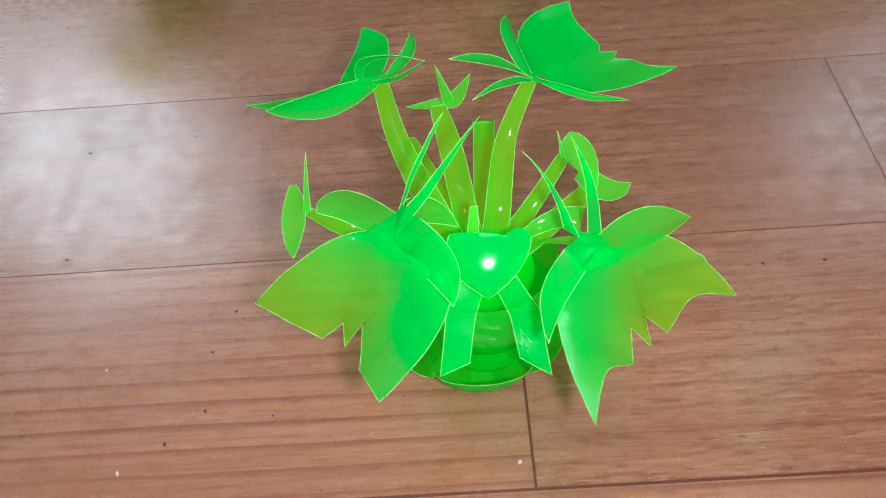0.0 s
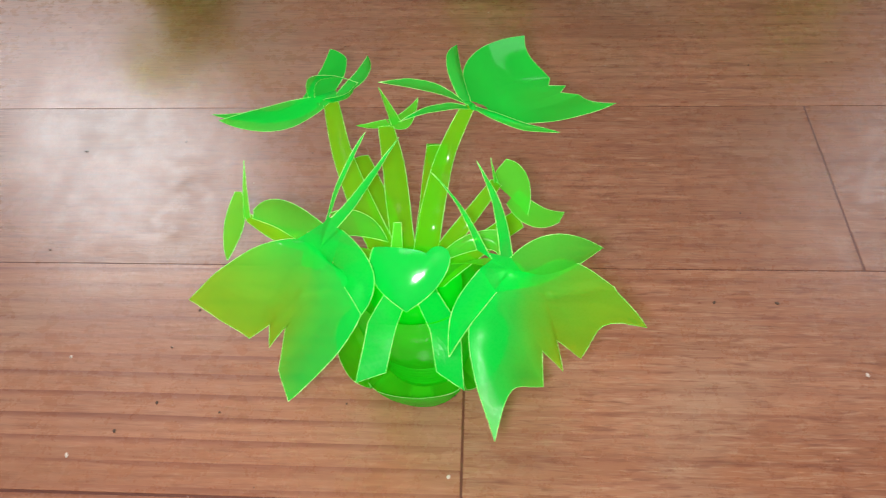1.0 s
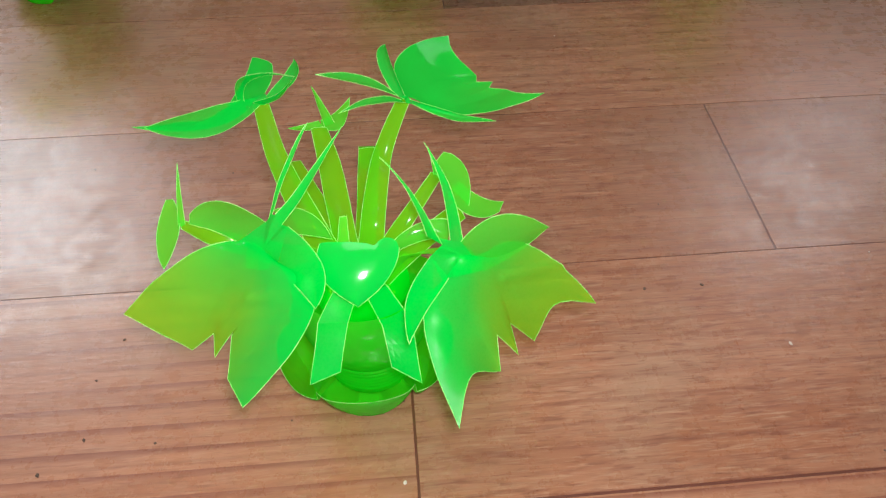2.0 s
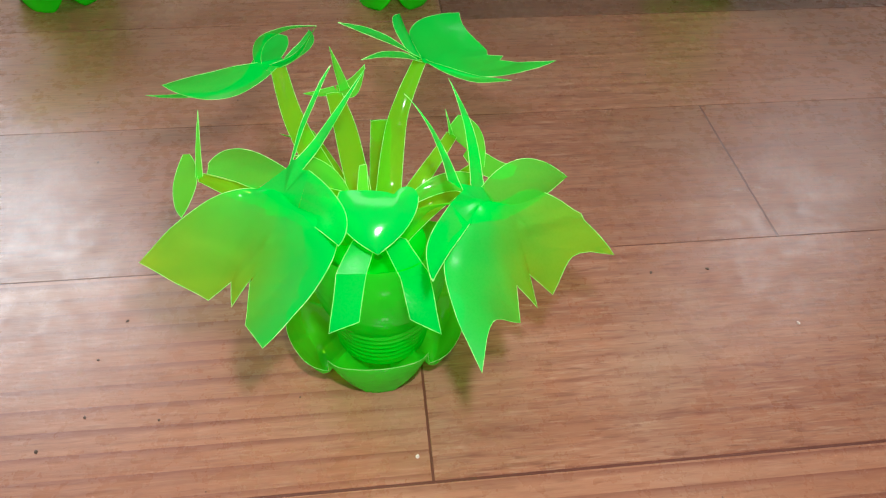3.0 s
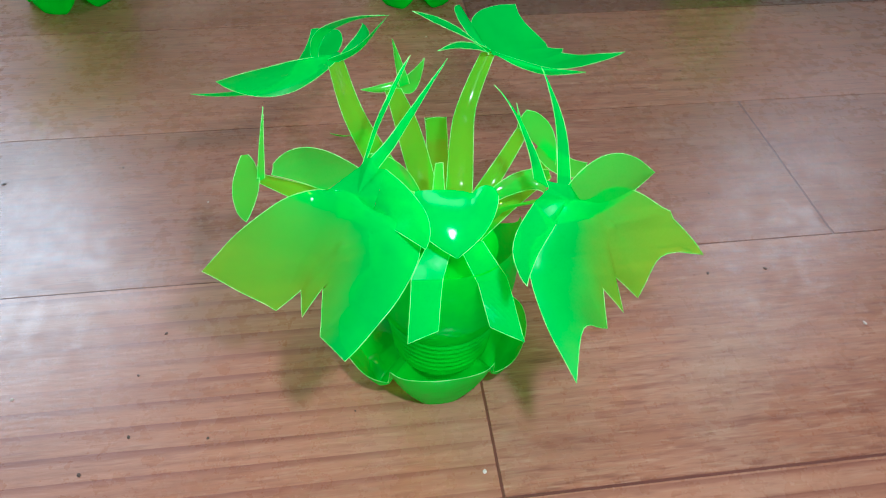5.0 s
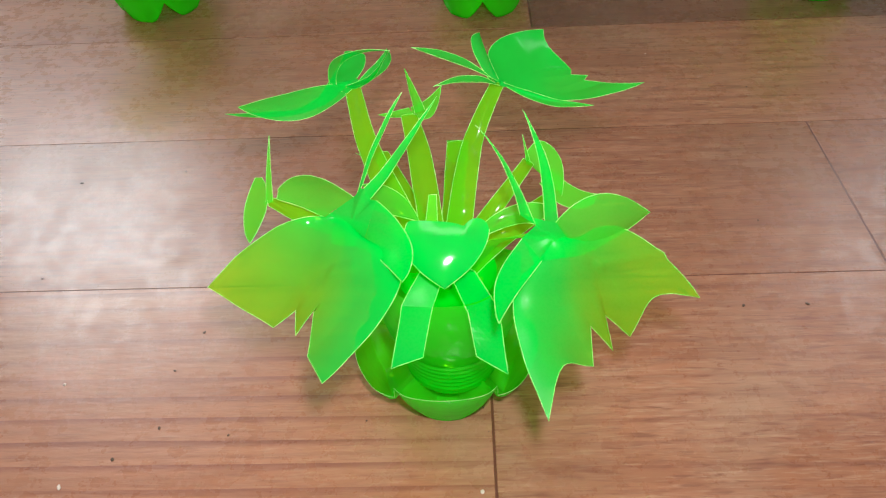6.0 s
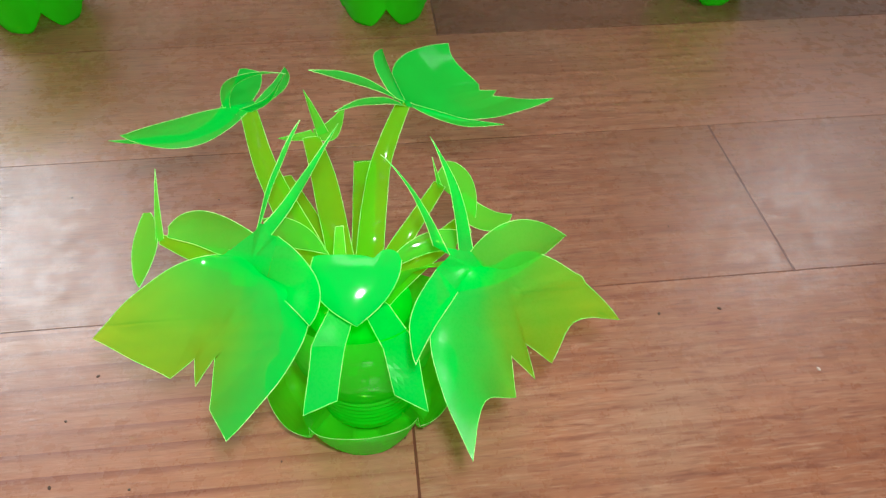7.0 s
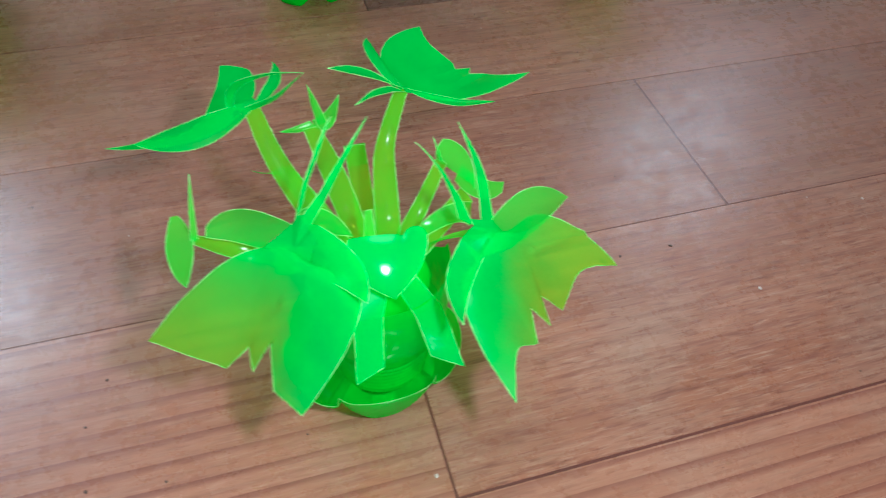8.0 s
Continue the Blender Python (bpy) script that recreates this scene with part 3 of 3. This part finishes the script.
# the other tall bloom
c = (-0.048, 0.064, 0.144)
t1, t2, t3 = (-0.063, 0.091, 0.125), (-0.070, 0.088, 0.121), (-0.079, 0.085, 0.118)
flower((-0.041, 0.058, 0.152), (0.1, -0.2, 0.9), 0.007,
       ((-0.038, 0.064, 0.151), c, (-0.045, 0.055, 0.150)),
       [(-0.052, 0.120, 0.132), t1, notch(t1, t2, c, 0.14), t2, notch(t2, t3, c, 0.14), t3, (-0.111, 0.075, 0.125)],
       [(-0.030, 0.096, 0.148), (-0.058, 0.076, 0.128), (-0.064, 0.052, 0.132)], (0.10, 0.0),
       [((-0.037, 0.060, 0.152), (-0.028, 0.079, 0.153), (-0.036, 0.058, 0.150), (-0.024, 0.076, 0.150), (-0.026, 0.093, 0.149), 0.001),
        ((-0.049, 0.057, 0.153), (-0.069, 0.049, 0.154), (-0.040, 0.055, 0.151), (-0.068, 0.047, 0.140), (-0.091, 0.041, 0.153), 0.002)],
       [((-0.043, 0.056, 0.152), (-0.0285, 0.045, 0.166), (-0.038, 0.055, 0.151), (-0.0275, 0.0445, 0.1645), (-0.017, 0.025, 0.189), 0.001),
        ((-0.050, 0.057, 0.152), (-0.044, 0.051, 0.171), (-0.047, 0.057, 0.152), (-0.040, 0.050, 0.170), (-0.017, 0.025, 0.189), 0.0005)], 31.0, body=0.7, skin=PLASTIC)

# heart-shaped leaf in the middle, with its tab
def lobes(s):
    """The heart's top edge: one broad flat lobe, a nick, and one high round lobe."""
    return 0.0012 * math.sin(math.pi * s / 0.66) ** 0.5 if s < 0.66 else 0.0050 * math.sin(math.pi * (s - 0.66) / 0.34) ** 0.5 - 0.0025 * (1 - s) / 0.34


heart = part("heart_leaf", leaf((-0.012, -0.0235, 0.1395), (-0.0115, -0.0350, 0.1312), (0.0215, -0.0265, 0.1370), (0.0165, -0.0360, 0.1303), (0.003, -0.0460, 0.1228), -0.0025, cols=32, seed=3.3, crown=lobes, green_depth=0.75),
             [HEART_PLASTIC, EDGE], ornament, "small glossy heart-shaped leaf")
part("tab", strip([(-0.002, -0.022, 0.137), (-0.001, -0.016, 0.147)], [0.005, 0.003], (1, 0.1, 0), rows=4), [PLASTIC, EDGE], heart)

# stems
for pts, widths, side in (
        ([(0.004, -0.010, 0.088), (0.0095, -0.004, 0.121), (0.016, 0.028, 0.138), (0.028, 0.043, 0.160)], [0.013, 0.0115, 0.0095, 0.0065], (1, -0.1, 0.1)),
        ([(-0.004, -0.008, 0.088), (-0.017, 0.002, 0.118), (-0.033, 0.034, 0.136), (-0.040, 0.057, 0.151)], [0.013, 0.013, 0.0095, 0.0075], (1, 0.15, 0.05)),
        ([(0.000, -0.006, 0.088), (-0.004, 0.004, 0.114), (-0.009, 0.034, 0.128), (-0.014, 0.054, 0.136)], [0.012, 0.0115, 0.0110, 0.008], (1, 0.05, 0)),
        ([(0.004, 0.004, 0.088), (0.006, 0.030, 0.096), (0.009, 0.070, 0.106)], [0.010, 0.0105, 0.011], (1, 0.0, 0)),
        ([(0.006, -0.008, 0.090), (0.022, -0.003, 0.121), (0.041, 0.019, 0.134)], [0.010, 0.008, 0.0055], (0.8, -0.5, -0.2)),
        ([(0.006, -0.010, 0.088), (0.028, -0.008, 0.114), (0.052, 0.010, 0.118)], [0.012, 0.010, 0.009], (0.5, -0.6, -0.6)),
        ([(-0.006, -0.010, 0.088), (-0.035, -0.012, 0.122), (-0.057, -0.012, 0.133), (-0.073, -0.003, 0.134)], [0.012, 0.010, 0.007, 0.004], (0.2, 0.6, 0.6))):
    part("stem", strip(pts, widths, side, cup=0.12, seed=pts[1][0] * 400), [STEM_PLASTIC, EDGE], ornament)
for pts in ([(-0.004, -0.012, 0.090), (-0.016, -0.014, 0.122), (-0.034, -0.020, 0.137), (-0.038, -0.032, 0.1365)],
            [(0.006, -0.013, 0.090), (0.022, -0.018, 0.120), (0.044, -0.028, 0.134), (0.049, -0.040, 0.1345)]):
    part("stem", strip(pts, [0.013, 0.013, 0.012, 0.010], (1, 0.2 if pts[1][0] > 0 else -0.2, 0), cup=0.1, seed=pts[1][0] * 300), [PLASTIC, PLASTIC], ornament)
part("flap", strip([(0.009, 0.070, 0.106), (0.009, 0.073, 0.104), (0.009, 0.066, 0.096)], [0.011, 0.011, 0.010], (1, 0, 0), rows=8), [MATT_PLASTIC, EDGE], ornament, "folded-over end of a strip")

# small bloom behind
bud = part("small_flower", leaf((-0.011, 0.054, 0.137), (-0.0125, 0.053, 0.151), (-0.006, 0.055, 0.138), (-0.0095, 0.053, 0.151), (-0.014, 0.051, 0.164), 0.001, cols=4, seed=41.0), [PLASTIC, EDGE], ornament, "small three-pointed bloom")
part("petal", leaf((-0.012, 0.055, 0.135), (-0.003, 0.060, 0.131), (-0.013, 0.056, 0.139), (-0.006, 0.060, 0.140), (0.002, 0.065, 0.145), 0.001, cols=4, seed=42.0), [PLASTIC, EDGE], bud)
part("petal", leaf((-0.012, 0.055, 0.136), (-0.020, 0.055, 0.134), (-0.014, 0.057, 0.138), (-0.021, 0.056, 0.137), (-0.029, 0.055, 0.136), 0.001, cols=4, seed=43.0), [PLASTIC, EDGE], bud)

# small side blooms
bud = part("small_flower", leaf((-0.0815, 0.011, 0.136), (-0.0855, -0.006, 0.128), (-0.0785, 0.011, 0.136), (-0.0735, -0.005, 0.135), (-0.078, -0.026, 0.132), 0.0003, seed=51.0), [PLASTIC, EDGE], ornament, "small side bloom with one long leaf and one thin spike")
part("spike", leaf((-0.0745, -0.004, 0.134), (-0.0712, 0.000, 0.150), (-0.0715, -0.004, 0.134), (-0.0695, 0.000, 0.150), (-0.068, 0.004, 0.164), 0.0, cols=3, seed=53.0), [PLASTIC, EDGE], bud)
bud = part("small_flower", leaf((0.040, 0.019, 0.134), (0.041, 0.027, 0.132), (0.056, 0.010, 0.121), (0.0565, 0.023, 0.130), (0.048, 0.032, 0.135), 0.001, seed=54.0, blunt=0.002), [PLASTIC, EDGE], ornament, "small side bloom with rounded petals")
part("petal", leaf((0.046, 0.012, 0.127), (0.058, 0.006, 0.117), (0.052, 0.020, 0.128), (0.063, 0.016, 0.120), (0.073, 0.015, 0.113), 0.001, seed=55.0, blunt=0.003), [PLASTIC, EDGE], bud)
part("spike", leaf((0.0405, 0.018, 0.133), (0.0395, 0.021, 0.139), (0.0425, 0.018, 0.133), (0.0405, 0.021, 0.139), (0.0385, 0.024, 0.145), 0.0, cols=3, seed=56.0), [PLASTIC, EDGE], bud)

# leaves behind the two front blooms
for args in (((-0.029, -0.016, 0.154), (-0.017, -0.006, 0.141), (-0.026, -0.022, 0.146), (-0.020, -0.014, 0.135), (-0.008, -0.012, 0.128), 0.0015),
             ((0.046, -0.012, 0.136), (0.028, -0.014, 0.136), (0.042, -0.022, 0.132), (0.033, -0.018, 0.131), (0.012, -0.024, 0.125), -0.001)):
    part("back_leaf", leaf(*args, seed=61.0), [SATIN_PLASTIC, EDGE], ornament)
bm = strip([(-0.006, 0.002, 0.090), (-0.018, 0.030, 0.104), (-0.031, 0.060, 0.108)], [0.011, 0.011, 0.008], (1, 0.35, 0), cup=0.1, seed=63.0)
stub = part("short_strip", bm, [STEM_PLASTIC, EDGE], ornament, "short strip with a pointed side spur")
part("spur", leaf((-0.033, 0.056, 0.108), (-0.040, 0.062, 0.105), (-0.034, 0.061, 0.106), (-0.040, 0.065, 0.102), (-0.046, 0.071, 0.100), 0.0, cols=3, seed=64.0), [PLASTIC, EDGE], stub)

# tabs bent forward over the cup
for edges in ((((-0.005, -0.018, 0.106), (0.002, -0.019, 0.106)), ((-0.008, -0.034, 0.1200), (0.002, -0.035, 0.1200)), ((-0.0155, -0.0453, 0.1122), (-0.0027, -0.0457, 0.1112)), ((-0.0192, -0.0699, 0.1032), (-0.0069, -0.0644, 0.1022))),
              (((0.004, -0.019, 0.105), (0.011, -0.018, 0.105)), ((0.005, -0.035, 0.1180), (0.0155, -0.032, 0.1175)), ((0.0120, -0.0454, 0.1065), (0.0249, -0.0412, 0.1045)), ((0.0150, -0.0605, 0.0970), (0.0275, -0.0690, 0.0962)))):
    part("bent_tab", folded(edges, seed=edges[0][0][0] * 900), [MATT_PLASTIC, EDGE], ornament, "square-ended tab folded forward", smooth=False)

# ---------------------------------------------------------------- its sisters in a row behind
other = bpy.data.meshes.new("base_cup")
bm = petal_base(0.0500, 0.0385, (0.042,) * 5, radians(-90), arch=0.5)
bm.to_mesh(other)
bm.free()
other.materials.append(POT_PLASTIC)
other.materials.append(EDGE)
other.polygons.foreach_set("use_smooth", [True] * len(other.polygons))
tagged(ornament, group="ornaments on the floor")
for px, py, turn in ((-0.285, 0.443, -12), (0.034, 0.426, 36), (0.353, 0.438, -4)):
    sister = copy_thing(ornament, pose(px, py, 0.0, 0, 0, turn))
    for child in sister.children:
        if child.name.startswith("base_cup"):
            child.data = other

# ---------------------------------------------------------------- grit on the floor
bm = bmesh.new()
pale = bmesh.new()
rng = random.Random(5)
DARK = [(-0.265, 0.075), (-0.157, -0.036), (-0.118, -0.041), (-0.147, 0.028), (-0.158, 0.001), (0.208, 0.111), (0.178, 0.039), (0.216, 0.039), (-0.177, -0.054), (-0.196, 0.179), (-0.272, 0.169)]
PALE = [(-0.220, -0.007), (0.256, -0.009), (-0.200, -0.069), (0.017, -0.075)]
spots = [(x, y, bm, 0.0009) for x, y in DARK] + [(x, y, pale, 0.0012) for x, y in PALE]
spots += [(rng.uniform(-0.45, 0.55), rng.uniform(-0.2, 0.5), bm if i % 3 else pale, rng.uniform(0.0003, 0.0007)) for i in range(70)]
for x, y, mesh, size in spots:
    size *= rng.uniform(0.8, 1.25)
    m = pose(x, y, size * 0.25, 0, 0, rng.uniform(0, 180)) @ Matrix.Diagonal((size * rng.uniform(1, 2), size, size * 0.5, 1))
    bmesh.ops.create_icosphere(mesh, subdivisions=1, radius=1.0, matrix=m)
tagged(mesh_object("floor_grit", bm, [DARK_GRIT]), "tiny dark crumbs of dirt on the floor", "grit", kind="stuff")
tagged(mesh_object("pale_floor_grit", pale, [PALE_GRIT]), "tiny pale crumbs on the floor", "grit", kind="stuff")

# ---------------------------------------------------------------- floor planks
ROW, FIRST, LENGTH, GAP, END_GAP = 0.153, -0.089, 1.2, 0.00030, 0.0007
rng = random.Random(8)
fixed = {-2: 0.20, -1: 0.62, 0: 0.024, 1: 0.276, 2: 0.68, 3: 0.079}
shared = {}


def plank_mesh(x0, x1, wood):
    """One plank from x0 to x1, its top edges eased."""
    key = (round(x1 - x0, 4), wood.name)
    if key not in shared:
        b = bmesh.new()
        w, h, e = (x1 - x0) / 2 - END_GAP, ROW / 2 - GAP, 0.0002
        rings = [[b.verts.new(p) for p in ((-a, -c, z), (a, -c, z), (a, c, z), (-a, c, z))] for a, c, z in ((w, h, -0.002), (w, h, -e), (w - e, h - e, 0.0))]
        for r0, r1 in zip(rings, rings[1:]):
            for k in range(4):
                b.faces.new((r0[k], r0[(k + 1) % 4], r1[(k + 1) % 4], r1[k]))
        b.faces.new(rings[-1])
        me = bpy.data.meshes.new("plank")
        b.to_mesh(me)
        b.free()
        me.materials.append(wood)
        shared[key] = me
    return shared[key]


for row in range(math.ceil((WALL_S - FIRST) / ROW), math.floor((WALL_N - FIRST) / ROW)):
    x = fixed.get(row, rng.uniform(0.45, 1.1)) - LENGTH * 4
    while x < WALL_E:
        x0, x1 = max(x, WALL_W), min(x + LENGTH, WALL_E)
        if x1 - x0 > 0.02:
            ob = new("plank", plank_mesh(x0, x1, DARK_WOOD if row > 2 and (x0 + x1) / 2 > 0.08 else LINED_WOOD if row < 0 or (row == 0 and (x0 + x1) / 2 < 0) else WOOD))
            ob.parent = floor
            ob.location = ((x0 + x1) / 2, FIRST + ROW * (row + 0.5) - (0.0010 if row < 0 else 0.0), 0.0)
        x += LENGTH
